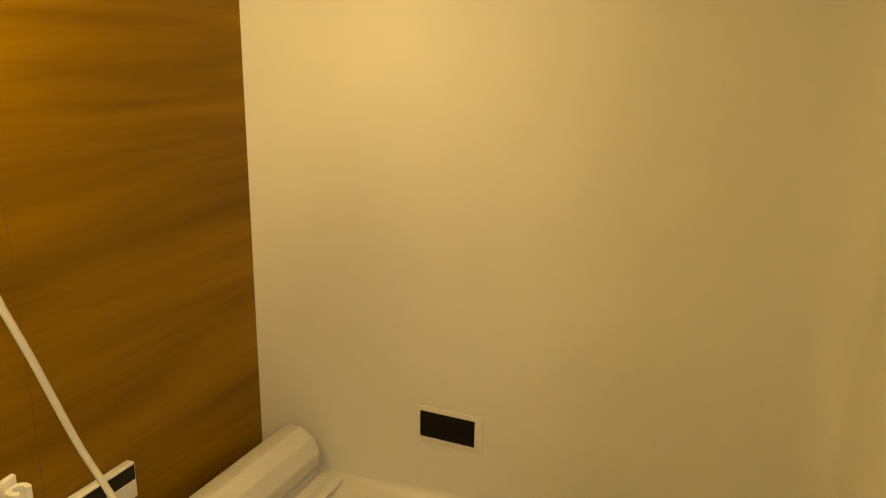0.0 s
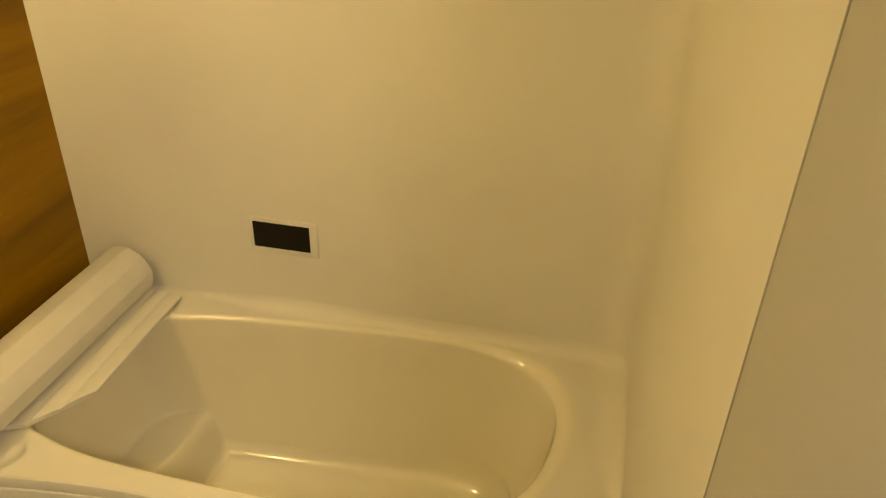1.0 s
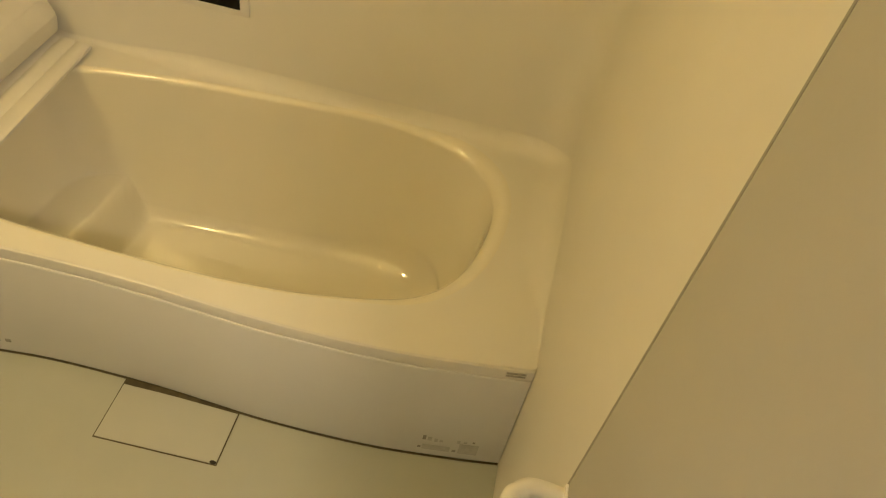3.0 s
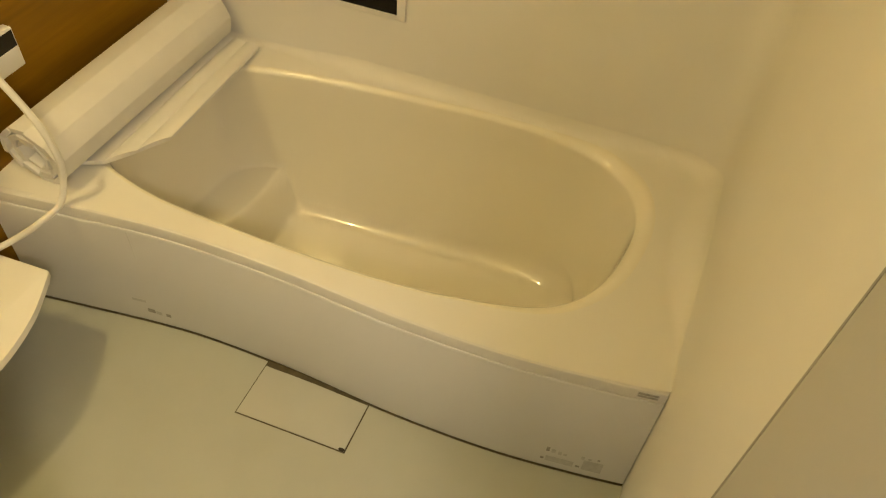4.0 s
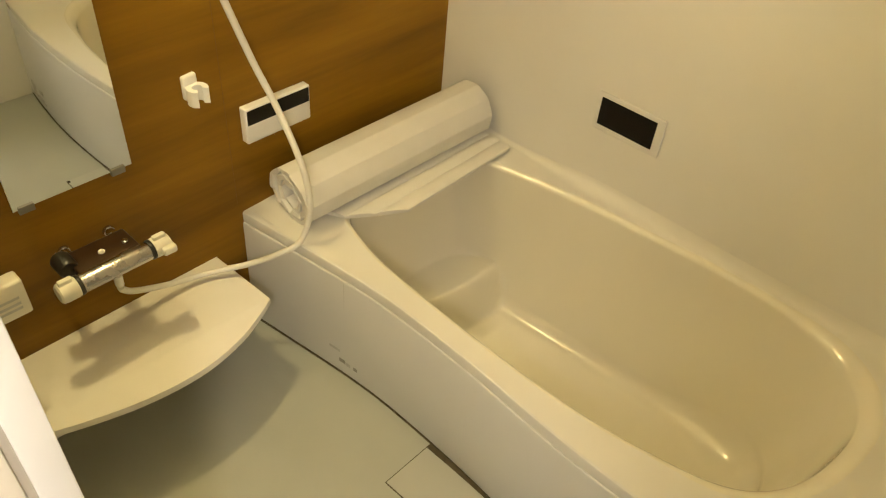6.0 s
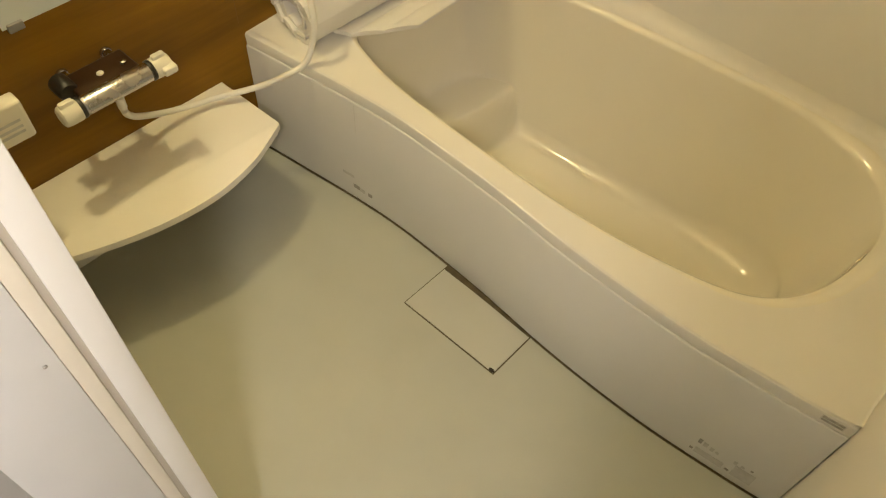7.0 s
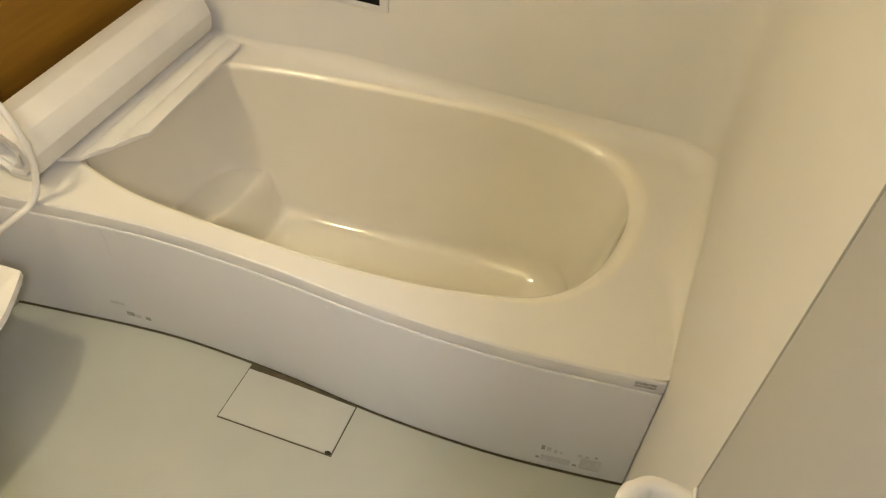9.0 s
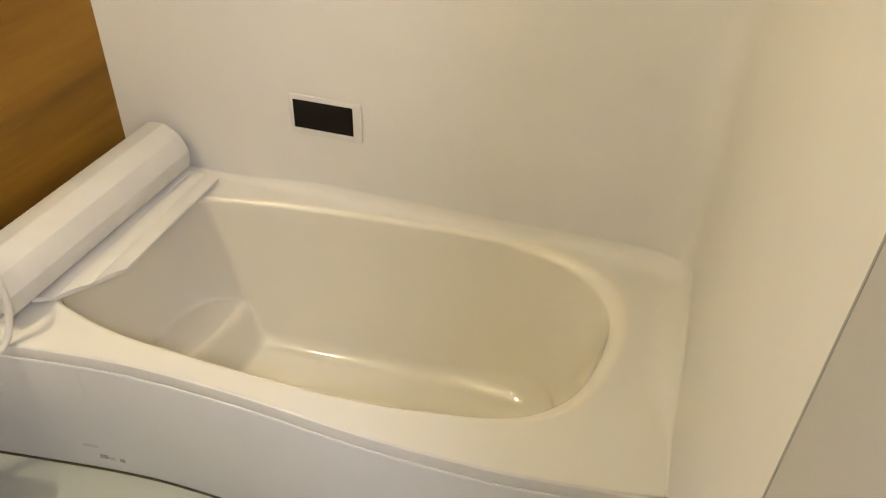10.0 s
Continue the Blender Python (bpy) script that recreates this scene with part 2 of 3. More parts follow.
# the changing room behind the doorway, closed and plain
Y0, Y1 = FRONT - 0.12, FRONT - 1.65
X0, X1 = 0.2, 1.82
wall("wall_room_left", block(X0 - 0.1, X0, Y1, Y0, -0.2, 2.4), M_ROOMWALL, "plain pale changing room wall")
wall("wall_room_right", block(X1, X1 + 0.1, Y1, Y0, -0.2, 2.4), M_ROOMWALL, "plain pale changing room wall")
wall("wall_room_end", block(X0 - 0.1, X1 + 0.1, Y1 - 0.1, Y1, -0.2, 2.4), M_ROOMWALL, "plain pale changing room wall")
wall("wall_room_front", block(W + 0.1, X1 + 0.1, Y0, Y0 + 0.1, -0.2, 2.4), M_ROOMWALL, "plain pale changing room wall beside the bathroom")
wall("wall_room_over", block(X0 - 0.1, W + 0.1, Y0, Y0 + 0.1, TOP + 0.06, 2.4), M_ROOMWALL, "plain pale changing room wall over the bathroom")
tagged(finish("ceiling_room", block(X0 - 0.1, X1 + 0.1, Y1 - 0.1, Y0 + 0.1, 2.4, 2.46), M_ROOMWALL, smooth=False), "plain pale changing room ceiling", "ceiling", kind="structure")
tagged(finish("floor_room", block(X0 - 0.1, X1 + 0.1, Y1 - 0.1, Y0, -0.2, 0.02), M_ROOMWALL, smooth=False), "pale plain changing room floor", "floor", kind="structure")

# door frame: stepped jamb with a gasket strip
jamb = tagged(new("door_frame"), "white resin bathroom door frame with a cream gasket strip", "door frame", kind="structure")
part("jamb", block(DOOR_L - 0.05, DOOR_L, FRONT - 0.024, FRONT + 0.004, 0.0, 2.02, 0.002), M_JAMB, jamb)
part("jamb", block(1.592, W - 0.001, FRONT - 0.14, FRONT - 0.005, 0.022, 2.0, 0.002), M_JAMB, jamb)
part("groove", block(DOOR_L - 0.05, DOOR_L - 0.003, FRONT - 0.031, FRONT - 0.024, 0.0, 2.02), M_GROOVE_SHADE, jamb, "narrow groove with its shade put into a taupe colour")
part("gasket", block(DOOR_L - 0.05, DOOR_L - 0.0005, FRONT - 0.0475, FRONT - 0.031, 0.0, 2.02, 0.0015, 3), M_STRIP, jamb, "cream gasket strip")
part("casing", block(DOOR_L - 0.05, DOOR_L + 0.001, FRONT - 0.14, FRONT - 0.0476, 0.0, 2.02, 0.001), M_CASING, jamb, "painted white casing")
part("nail", spun([(0.0020, 0.0), (0.0020, 0.0012), (0.0012, 0.0016)], 12, "x"), M_GREY, jamb, "small dark nail head").location = (DOOR_L + 0.0008, -1.585, 1.026)
part("head", block(DOOR_L - 0.05, W, FRONT - 0.14, FRONT + 0.004, 2.0, 2.022, 0.002), M_JAMB, jamb)
part("sill", block(DOOR_L - 0.05, W, FRONT - 0.14, FRONT + 0.004, 0.0, 0.022, 0.003), M_JAMB, jamb)


# ---- the bathtub ----
# outer edge of the deck along the open side, as it swings in and out
EDGE = spline([(-0.001, -0.754, 0), (0.18, -0.728, 0), (0.36, -0.704, 0), (0.52, -0.692, 0), (0.76, -0.694, 0), (1.03, -0.709, 0), (1.28, -0.706, 0), (1.48, -0.686, 0), (W, -0.668, 0)], 12)


def edge_y(x):
    for a, b in zip(EDGE, EDGE[1:]):
        if a.x <= x <= b.x:
            return a.y + (b.y - a.y) * (x - a.x) / (b.x - a.x)
    return EDGE[0].y if x < 0 else EDGE[-1].y


def deck_z(y):
    return 0.397 + 0.046 * (y + 0.72)


MOUTH = loop([(0.198, -0.560, 0), (0.265, -0.592, 0), (0.40, -0.620, 0), (0.60, -0.632, 0), (0.84, -0.636, 0), (0.98, -0.631, 0), (1.12, -0.615, 0), (1.28, -0.575, 0), (1.372, -0.515, 0),
              (1.430, -0.42, 0), (1.455, -0.30, 0), (1.452, -0.21, 0), (1.418, -0.133, 0), (1.353, -0.077, 0), (1.268, -0.045, 0), (1.14, -0.031, 0), (1.00, -0.032, 0), (0.85, -0.042, 0), (0.70, -0.054, 0),
              (0.50, -0.077, 0), (0.34, -0.108, 0), (0.24, -0.135, 0), (0.180, -0.18, 0), (0.15, -0.32, 0), (0.155, -0.46, 0)], 10)
BASE = loop([(0.33, -0.50, 0), (0.50, -0.535, 0), (0.75, -0.555, 0), (1.00, -0.55, 0), (1.18, -0.515, 0), (1.27, -0.44, 0), (1.300, -0.32, 0), (1.290, -0.19, 0),
             (1.240, -0.108, 0), (1.14, -0.070, 0), (0.95, -0.084, 0), (0.70, -0.101, 0), (0.45, -0.120, 0), (0.34, -0.145, 0), (0.285, -0.21, 0), (0.270, -0.34, 0), (0.280, -0.44, 0)], 10)
MID = Vector((0.80, -0.34, 0))
OUTER = [Vector((p.x, p.y, 0)) for p in EDGE] + [Vector((W - 0.0004, -0.60, 0))]
OUTER += [Vector((x - 0.0003, y - 0.0003, 0)) for x, y in reversed(CORNER)]
OUTER += [Vector((0.8, -0.0004, 0)), Vector((0.002, -0.0004, 0)), Vector((0.002, -0.4, 0))]


def ease(t):
    t = min(1.0, max(0.0, t))
    return t * t * (3 - 2 * t)


def meet(shape, a):
    """The place where a ray from the middle at angle a leaves a closed shape."""
    d = Vector((math.cos(a), math.sin(a), 0))
    best = None
    for p, q in zip(shape, shape[1:] + shape[:1]):
        e, f = q - p, p - MID
        den = d.x * e.y - d.y * e.x
        if abs(den) < 1e-12:
            continue
        t, s = (f.x * e.y - f.y * e.x) / den, (f.x * d.y - f.y * d.x) / den
        if t > 0 and -1e-4 <= s <= 1.0001 and (best is None or t > best):
            best = t
    return MID + d * best


ends = [math.atan2(p.y - MID.y, p.x - MID.x) % (2 * math.pi) for p in (OUTER[0], OUTER[len(EDGE) - 1], OUTER[-2])]
angles = sorted(ends + [a for a in (2 * math.pi * i / 300 for i in range(300)) if min(abs(a - e) for e in ends) > 0.007])
mouth = [meet(MOUTH, a) for a in angles]


def base_at(a):
    p = meet(BASE, a)
    return p + Vector((0.05 * ease((p.x - 1.0) / 0.25), 0, 0))


base = [base_at(a) for a in angles]
outer = [meet(OUTER, a) for a in angles]
N = len(angles)
BOTTOM = -0.08


def rings_mesh(rings, close_end=False):
    bm = bmesh.new()
    made = [[bm.verts.new(p) for p in ring] for ring in rings]
    for a, b in zip(made, made[1:]):
        for i in range(N):
            bm.faces.new((a[i], a[(i + 1) % N], b[(i + 1) % N], b[i]))
    if close_end:
        bm.faces.new(made[-1])
    return bm


def rim(p):
    """Radius of the rolled rim: wider at the sloping end."""
    return 0.016 + 0.028 * ease((p.x - 1.12) / 0.30)


def rim_turn(p):
    return math.radians(80 - 16 * ease((p.x - 1.12) / 0.30))


def inward(outline):
    """Level directions that point into a closed outline, square to it, evened out, at each of the angles."""
    count = 360
    ring = [outline(2 * math.pi * k / count) for k in range(count)]
    raw = []
    for k in range(count):
        d = ring[(k + 2) % count] - ring[k - 2]
        raw.append(Vector((-d.y, d.x, 0)).normalized())
    even = [sum((raw[(k + j) % count] for j in range(-7, 8)), Vector()).normalized() for k in range(count)]
    out = []
    for a in angles:
        u = a / (2 * math.pi) * count
        out.append(even[int(u) % count].lerp(even[(int(u) + 1) % count], u - int(u)).normalized())
    return out


in_mouth, in_base = inward(lambda a: meet(MOUTH, a)), inward(base_at)
mouth = [p - n * rim(p) * 0.7 for p, n in zip(mouth, in_mouth)]
WALLS = [Vector((W, -0.80, 0))] + [Vector((x, y, 0)) for x, y in reversed(CORNER)] + [Vector((0.0, 0.0, 0))]


def wall_gap(p):
    """How far p stands from the back and right walls, and the place on them nearest to it."""
    best, at = 9.0, p
    for a, b in zip(WALLS, WALLS[1:]):
        d = b - a
        q = a + d * min(1.0, max(0.0, (p - a).dot(d) / d.dot(d)))
        if (q - p).length < best:
            best, at = (q - p).length, q
    return best, at


def deck_point(i, s):
    """Deck between mouth (0) and outer edge (1), with an upstand along the walls."""
    p = mouth[i].lerp(outer[i], s)
    gap, at = wall_gap(p)
    back = 0.014 + 0.030 * ease((at.x - 0.30) / 0.35)
    right = 0.085 - 0.080 * ease((-0.32 - at.y) / 0.28)
    share = ease((at.x - W + COVE) / COVE) * ease(-at.y / COVE)
    high = back + (right - back) * share
    wide = min(high, room[i])
    rise = high * (1 - math.sqrt(max(0.0, 1 - (1 - gap / wide) ** 2))) if gap < wide else 0.0
    return Vector((p.x, p.y, deck_z(p.y) + rise))


room = [wall_gap(p)[0] * 0.96 for p in mouth]
tub = thing("bathtub", pose(0, 0, 0), "cream acrylic bathtub with a curved front apron, empty", "bathtub")


deck_rings = [[deck_point(i, s) for i in range(N)] for s in [1 - (k / 30) ** 1.6 for k in range(30)]]


shell = [(mouth[i], base[i], deck_z(mouth[i].y), in_mouth[i], in_base[i]) for i in range(N)]
# rolled rim, then the wall down to the floor of the tub with a soft fillet
bowl = []
for k in range(0, 15):
    bowl.append([m + n * (rim(m) * math.sin(k / 14 * rim_turn(m))) + Vector((0, 0, z - rim(m) * (1 - math.cos(k / 14 * rim_turn(m))))) for m, b, z, n, q in shell])
deck_rings.append([Vector(v) for v in bowl[0]])
rim_end = [Vector(v) for v in bowl[-1]]


def fillet(p):
    """Radius where the wall of the tub meets its floor: wider at the sloping end."""
    return 0.05 + 0.055 * ease((p.x - 0.98) / 0.25)


for k in range(1, 41):
    s = k / 40
    ring = []
    for (m, b, z, n, q), top in zip(shell, rim_end):
        low = Vector((b.x, b.y, BOTTOM + fillet(b))) - q * 0.012
        p = top.lerp(low, s)
        belly = 0.012 * math.sin(math.pi * s)
        p = p - n.lerp(q, s) * belly
        ring.append(p)
    bowl.append(ring)
for k in range(1, 15):
    a = k / 14 * math.pi / 2
    bowl.append([Vector((b.x, b.y, BOTTOM + fillet(b) * (1 - math.sin(a)))) + q * (fillet(b) * (1 - math.cos(a)) - 0.012) for m, b, z, n, q in shell])
foot = bowl[-1]
SPINE = [Vector((min(max(p.x, 0.50), 1.08), -0.335, BOTTOM - 0.004)) for p in base]
SPINE = [c.lerp(Vector((p.x, p.y, c.z)), 0.04) for p, c in zip(base, SPINE)]
for k in range(1, 61):
    bowl.append([p.lerp(c, (k / 60) ** 0.9) for p, c in zip(foot, SPINE)])


def bench_z(x, y):
    """The seat step at the foot end: level top, rounded nose, steep face."""
    u = x - (0.388 - 0.40 * (y + 0.10) ** 2)
    if u < 0:
        return 0.072
    return 0.072 - (5.0 * u * u / 0.05 if u < 0.025 else 5.0 * (u - 0.0125))


for ring in bowl[15:]:
    for p in ring:
        d, k = bench_z(p.x, p.y) - p.z, 0.075
        if d > -k:
            p.z += d if d > k else (d + k) ** 2 / (4 * k)
basin = part("basin", rings_mesh(bowl, True), M_TUB, tub, angle=60)

deck = part("deck", rings_mesh(deck_rings), M_DECK, tub, angle=60)
# one smooth shading across the moulded deck and basin
whole = rings_mesh(deck_rings + bowl[1:], True)
whole.normal_update()
whole.verts.ensure_lookup_table()
for ob, first in ((deck, 0), (basin, (len(deck_rings) - 1) * N)):
    count = len(ob.data.vertices)
    flip = 1 if sum(whole.verts[first + k].normal.dot(ob.data.vertices[k].normal) for k in range(0, count, 50)) > 0 else -1
    ob.data.normals_split_custom_set_from_vertices([tuple(whole.verts[first + k].normal * flip) for k in range(count)])
whole.free()
xs = [k * (W - 0.004) / 120 + 0.002 for k in range(121)]


def swept(section, x_list, shift=0.0):
    """A closed section of (out, height) pairs swept along the curved front; out is towards the room."""
    bm = bmesh.new()
    rows = [[bm.verts.new((x, edge_y(x) + shift - o, h)) for o, h in section] for x in x_list]
    n = len(section)
    for a, b in zip(rows, rows[1:]):
        for k in range(n):
            bm.faces.new((a[k], a[(k + 1) % n], b[(k + 1) % n], b[k]))
    bm.faces.new(rows[0])
    bm.faces.new(rows[-1])
    return bm


LIP = 0.362
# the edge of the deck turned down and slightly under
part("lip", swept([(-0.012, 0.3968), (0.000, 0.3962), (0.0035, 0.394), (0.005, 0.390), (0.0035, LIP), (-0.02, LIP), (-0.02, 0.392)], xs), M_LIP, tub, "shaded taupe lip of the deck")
part("apron", swept([(0.011, 0.009), (0.0123, 0.013), (0.0072, LIP - 0.006), (0.0068, LIP - 0.003), (0.0054, LIP - 0.001), (-0.008, LIP - 0.001), (-0.008, 0.009)], [x for x in xs if x < 1.5965] + [1.6035]), M_APRON, tub, "white satin plastic apron panel")
# thin dark strip painting the apron's shadow line on the floor
part("apron_shade", swept([(-0.006, 0.0004), (0.0128, 0.0004), (0.0128, 0.0022), (-0.006, 0.0022)], xs), M_SEAM_SHADE, tub, "dark strip for the shade along the foot of the apron", smooth=False)
# solid dark sheet added so the space behind the apron reads as shade
part("shadow_gap", swept([(-0.006, 0.0005), (-0.006, LIP + 0.001), (-0.03, LIP + 0.001), (-0.03, 0.0005)], xs), M_DARK, tub, "dark sheet in place of the shade behind the apron")


def label_plate(name, x0, x1, z0, z1, out, mat, parent, label):
    """A thin plate that follows the curved front."""
    steps = [x0 + (x1 - x0) * k / 4 for k in range(5)]
    return part(name, swept([(out, z0), (out + 0.0008, z0), (out + 0.0008, z1), (out, z1)], steps), mat, parent, label, smooth=False)


label_plate("sticker", 1.546, 1.589, 0.372, 0.3895, 0.0048, M_FAINT, tub, "small pale label with unreadable dark lines")
label_plate("print_line", 1.548, 1.587, 0.3820, 0.3880, 0.0054, M_GREY, tub, "dark unreadable print line")
label_plate("print_line", 1.548, 1.587, 0.3735, 0.3790, 0.0054, M_GREY, tub, "dark unreadable print line")
OUT = 0.0118
label_plate("joint", 0.3515, 0.3525, 0.250, LIP - 0.008, 0.0078, M_FAINT, tub, "faint upright joint line")
for x0, x1, z0, z1, mat in ((0.300, 0.338, 0.088, 0.097, M_FAINT), (0.335, 0.356, 0.050, 0.064, M_GREY), (0.358, 0.374, 0.048, 0.060, M_FAINT), (0.386, 0.399, 0.048, 0.060, M_GREY),
                            (1.404, 1.412, 0.040, 0.048, M_GREY), (1.415, 1.480, 0.036, 0.058, M_FAINT), (1.412, 1.420, 0.080, 0.098, M_GREY), (1.424, 1.434, 0.078, 0.094, M_FAINT),
                            (1.440, 1.448, 0.076, 0.090, M_FAINT), (1.452, 1.460, 0.078, 0.086, M_FAINT), (1.486, 1.495, 0.040, 0.047, M_GREY), (1.500, 1.545, 0.036, 0.080, M_FAINT),
                            (1.492, 1.500, 0.082, 0.094, M_FAINT), (1.508, 1.516, 0.084, 0.092, M_FAINT), (1.528, 1.534, 0.090, 0.096, M_GREY)):
    label_plate("print_mark", x0, x1, z0, z1, OUT, mat, tub, "faint grey care symbol mark")

# ---- drain cover in the floor ----
cover = thing("drain_cover", pose(0, 0, 0), "flat pale drain cover let into the bathroom floor", "drain cover")


def drain_outline(grow):
    xs_ = [0.678 - grow + (0.288 + 2 * grow) * k / 12 for k in range(13)]
    return [(x, edge_y(x) - 0.012) for x in xs_] + [(0.966 + grow, -0.857 - grow), (0.678 - grow, -0.863 - grow)]


part("frame", prism(drain_outline(0.0032), "z", 0.0003, 0.0012), M_SEAM_SHADE, cover, "dark narrow seam", smooth=False)
part("lid", prism([(x, y) if y < -0.8 else (x, y - 0.016 + 0.012 * max(0, (x - 0.70) / 0.27)) for x, y in drain_outline(0)], "z", 0.0006, 0.0036), surface("drain_lid", (0.455, 0.46, 0.405), 0.5, vary=0.03, scale=6, fine=420, bump=0.08), cover, smooth=False)
part("finger_notch", prism([(0.959 + 0.008 * math.cos(a * math.pi / 8), -0.8545 + 0.0045 * math.sin(a * math.pi / 8)) for a in range(16)], "z", 0.0030, 0.0042), M_DARK, cover, "small dark finger notch", smooth=False)

# ---- rolled-up bath cover ----
NEAR, FAR = Vector((0.121, -0.690, 0.480)), Vector((0.158, -0.026, 0.508))
ya = (FAR - NEAR).normalized()
za = Vector((0, 0, 1)) - ya * ya.z
za.normalize()
xa = ya.cross(za)
turn = Matrix((xa, ya, za)).transposed().to_4x4()
LEN = (FAR - NEAR).length
roll = thing("bath_cover", Matrix.Translation(NEAR) @ turn, "ivory slatted bath cover, rolled up on the tub rim", "bath cover")
SLAT_R = 0.083
rng = random.Random(4)


def slat_outline(r, a0, a1, thick):
    """One slat of the roll: flat outside between two angles, rounded shoulders."""
    p0 = Vector((r * math.cos(a0), r * math.sin(a0)))
    p1 = Vector((r * math.cos(a1), r * math.sin(a1)))
    along = (p1 - p0).normalized()
    out = Vector((along.y, -along.x))
    if out.dot(p0) < 0:
        out = -out
    g = -0.0002 if r > 0.08 else 0.0010
    p0, p1 = p0 + along * g, p1 - along * g
    pts = [p0 - out * thick, p0 - out * 0.004, p0 + along * 0.0004 - out * 0.0003, p0 + along * 0.005 + out * 0.0004, p0.lerp(p1, 0.5) + out * 0.0014, p1 - along * 0.005 + out * 0.0004, p1 - along * 0.0004 - out * 0.0003, p1 - out * 0.004, p1 - out * thick,
           p1 - along * 0.008 - out * (thick + 0.003), p0 + along * 0.008 - out * (thick + 0.003)]
    return [(p.x, p.y) for p in pts]


for count, r, thick, off in ((10, SLAT_R, 0.009, 0.12), (9, 0.0650, 0.010, 0.35), (7, 0.0465, 0.005, 0.2)):
    for k in range(count):
        a0 = off + 2 * math.pi * k / count
        a1 = off + 2 * math.pi * (k + 1) / count
        jut = rng.uniform(-0.006, 0.009)
        wobble = 0.0 if r > 0.08 else rng.uniform(-0.0025, 0.0015)
        part("slat", prism(slat_outline(r + wobble, a0 + wobble, a1 - wobble, thick), "y", jut, LEN - 0.008, 0.0012), M_COVER, roll, smooth=True, angle=25)
# the flat end: ribbed slats with the near corner cut off at a slant
for x0, x1, y0, y1, z in ((0.046, 0.090, 0.080, 0.104, -0.072), (0.0905, 0.1345, 0.104, 0.170, -0.071), (0.135, 0.178, 0.170, 0.245, -0.070)):
    bm = bmesh.new()
    w = x1 - x0
    sec = [(x0, 0.0)] + [(x0 + w * k / 16, 0.0080 + 0.0050 * abs(math.sin(math.pi * k / 16)) ** 0.6) for k in range(17)] + [(x1, 0.0)]
    a = [bm.verts.new((x, y0 + (y1 - y0) * (x - x0) / w, z + h)) for x, h in sec]
    b = [bm.verts.new((x - 0.017, LEN - 0.008, z + h)) for x, h in sec]
    for i in range(len(sec)):
        j = (i + 1) % len(sec)
        bm.faces.new((a[i], a[j], b[j], b[i]))
    bm.faces.new(a)
    bm.faces.new(b)
    part("slat", bm, M_COVER, roll, angle=50)

# ---- counter ----
arc = [Vector((0.002, -0.853, 0)), Vector((0.217, -0.8435, 0)), Vector((0.2225, -0.8450, 0)), Vector((0.2255, -0.8490, 0))]
arc += spline([(0.230, -0.858, 0), (0.255, -0.905, 0), (0.284, -0.97, 0), (0.304, -1.06, 0), (0.307, -1.14, 0), (0.298, -1.22, 0), (0.281, -1.29, 0), (0.254, -1.37, 0), (0.224, -1.445, 0), (0.188, FRONT + 0.002, 0)], 4)
shape = [(p.x - 0.004 * min(1, max(0, (-0.86 - p.y) / 0.12)) - 0.004 * ease((-1.0 - p.y) / 0.25), p.y) for p in arc] + [(0.002, FRONT + 0.002)]
counter = thing("counter", pose(0, 0, 0), "ivory bow-fronted bathroom counter fixed to the wood wall", "counter")
part("top", prism(shape, "z", 0.277, 0.296, 0.003), M_COUNTER, counter)
for y in (-0.98, -1.34):
    part("bracket", prism([(0.001, 0.16), (0.02, 0.16), (0.17, 0.262), (0.17, 0.2695), (0.001, 0.2695)], "y", y - 0.012, y + 0.012), M_WHITE, counter, "white wall bracket")

part("foot", block(0.186, 0.216, -0.866, -0.850, 0.252, 0.2768, 0.003), M_WHITE, counter, "small white corner support")

# ---- mixer tap ----
tap = thing("shower_mixer", pose(0.132, -1.155, 0.540) @ Matrix.Scale(0.94, 4), "chrome bar shower mixer with two white knobs", "faucet")
part("body", spun([(0.0, -0.082), (0.0215, -0.082), (0.0225, -0.079), (0.0225, 0.079), (0.0215, 0.082), (0.0, 0.082)][1:-1], 32, "y"), M_CHROME, tap)
for s in (-1, 1):
    part("collar", spun([(0.0235, s * 0.082), (0.0245, s * 0.084), (0.0245, s * 0.089), (0.0235, s * 0.091)], 32, "y"), M_BLACK, tap, "black collar ring")
    knob = spun([(0.023, s * 0.091), (0.0245, s * 0.094), (0.025, s * 0.118), (0.0235, s * 0.130), (0.019, s * 0.134)], 24, "y")
    part("knob", knob, M_SHELF, tap, "ivory knob")
    fin = block(-0.007, 0.007, min(s * 0.096, s * 0.128), max(s * 0.096, s * 0.128), 0.018, 0.033, 0.004)
    part("fin", fin, M_SHELF, tap, "ivory raised knob grip")
    leg = tube([Vector((-0.139, s * 0.055, -0.012)), Vector((-0.06, s * 0.055, 0.0)), Vector((-0.03, s * 0.055, 0.0)), Vector((-0.005, s * 0.055, 0.0))], 0.011, 14)
    part("inlet", leg, M_CHROME, tap)
    part("rosette", spun([(0.0145, -0.1400), (0.0145, -0.136), (0.013, -0.132), (0.0115, -0.131)], 28, "x"), M_CHROME, tap).location = (0, s * 0.055, -0.012)
# brown here is the painted reflection of the wood wall
part("rear_cover", block(-0.098, -0.010, -0.074, 0.074, -0.016, 0.014, 0.006, 3), M_WOOD_REFLECTION, tap, "chrome rear housing, coloured brown for the wood it reflects")
part("outlet", spun([(0.008, -0.05), (0.010, -0.046), (0.010, -0.02), (0.012, -0.016)], 20, "z"), M_WHITE, tap, "white hose outlet").location = (0.008, -0.005, 0)
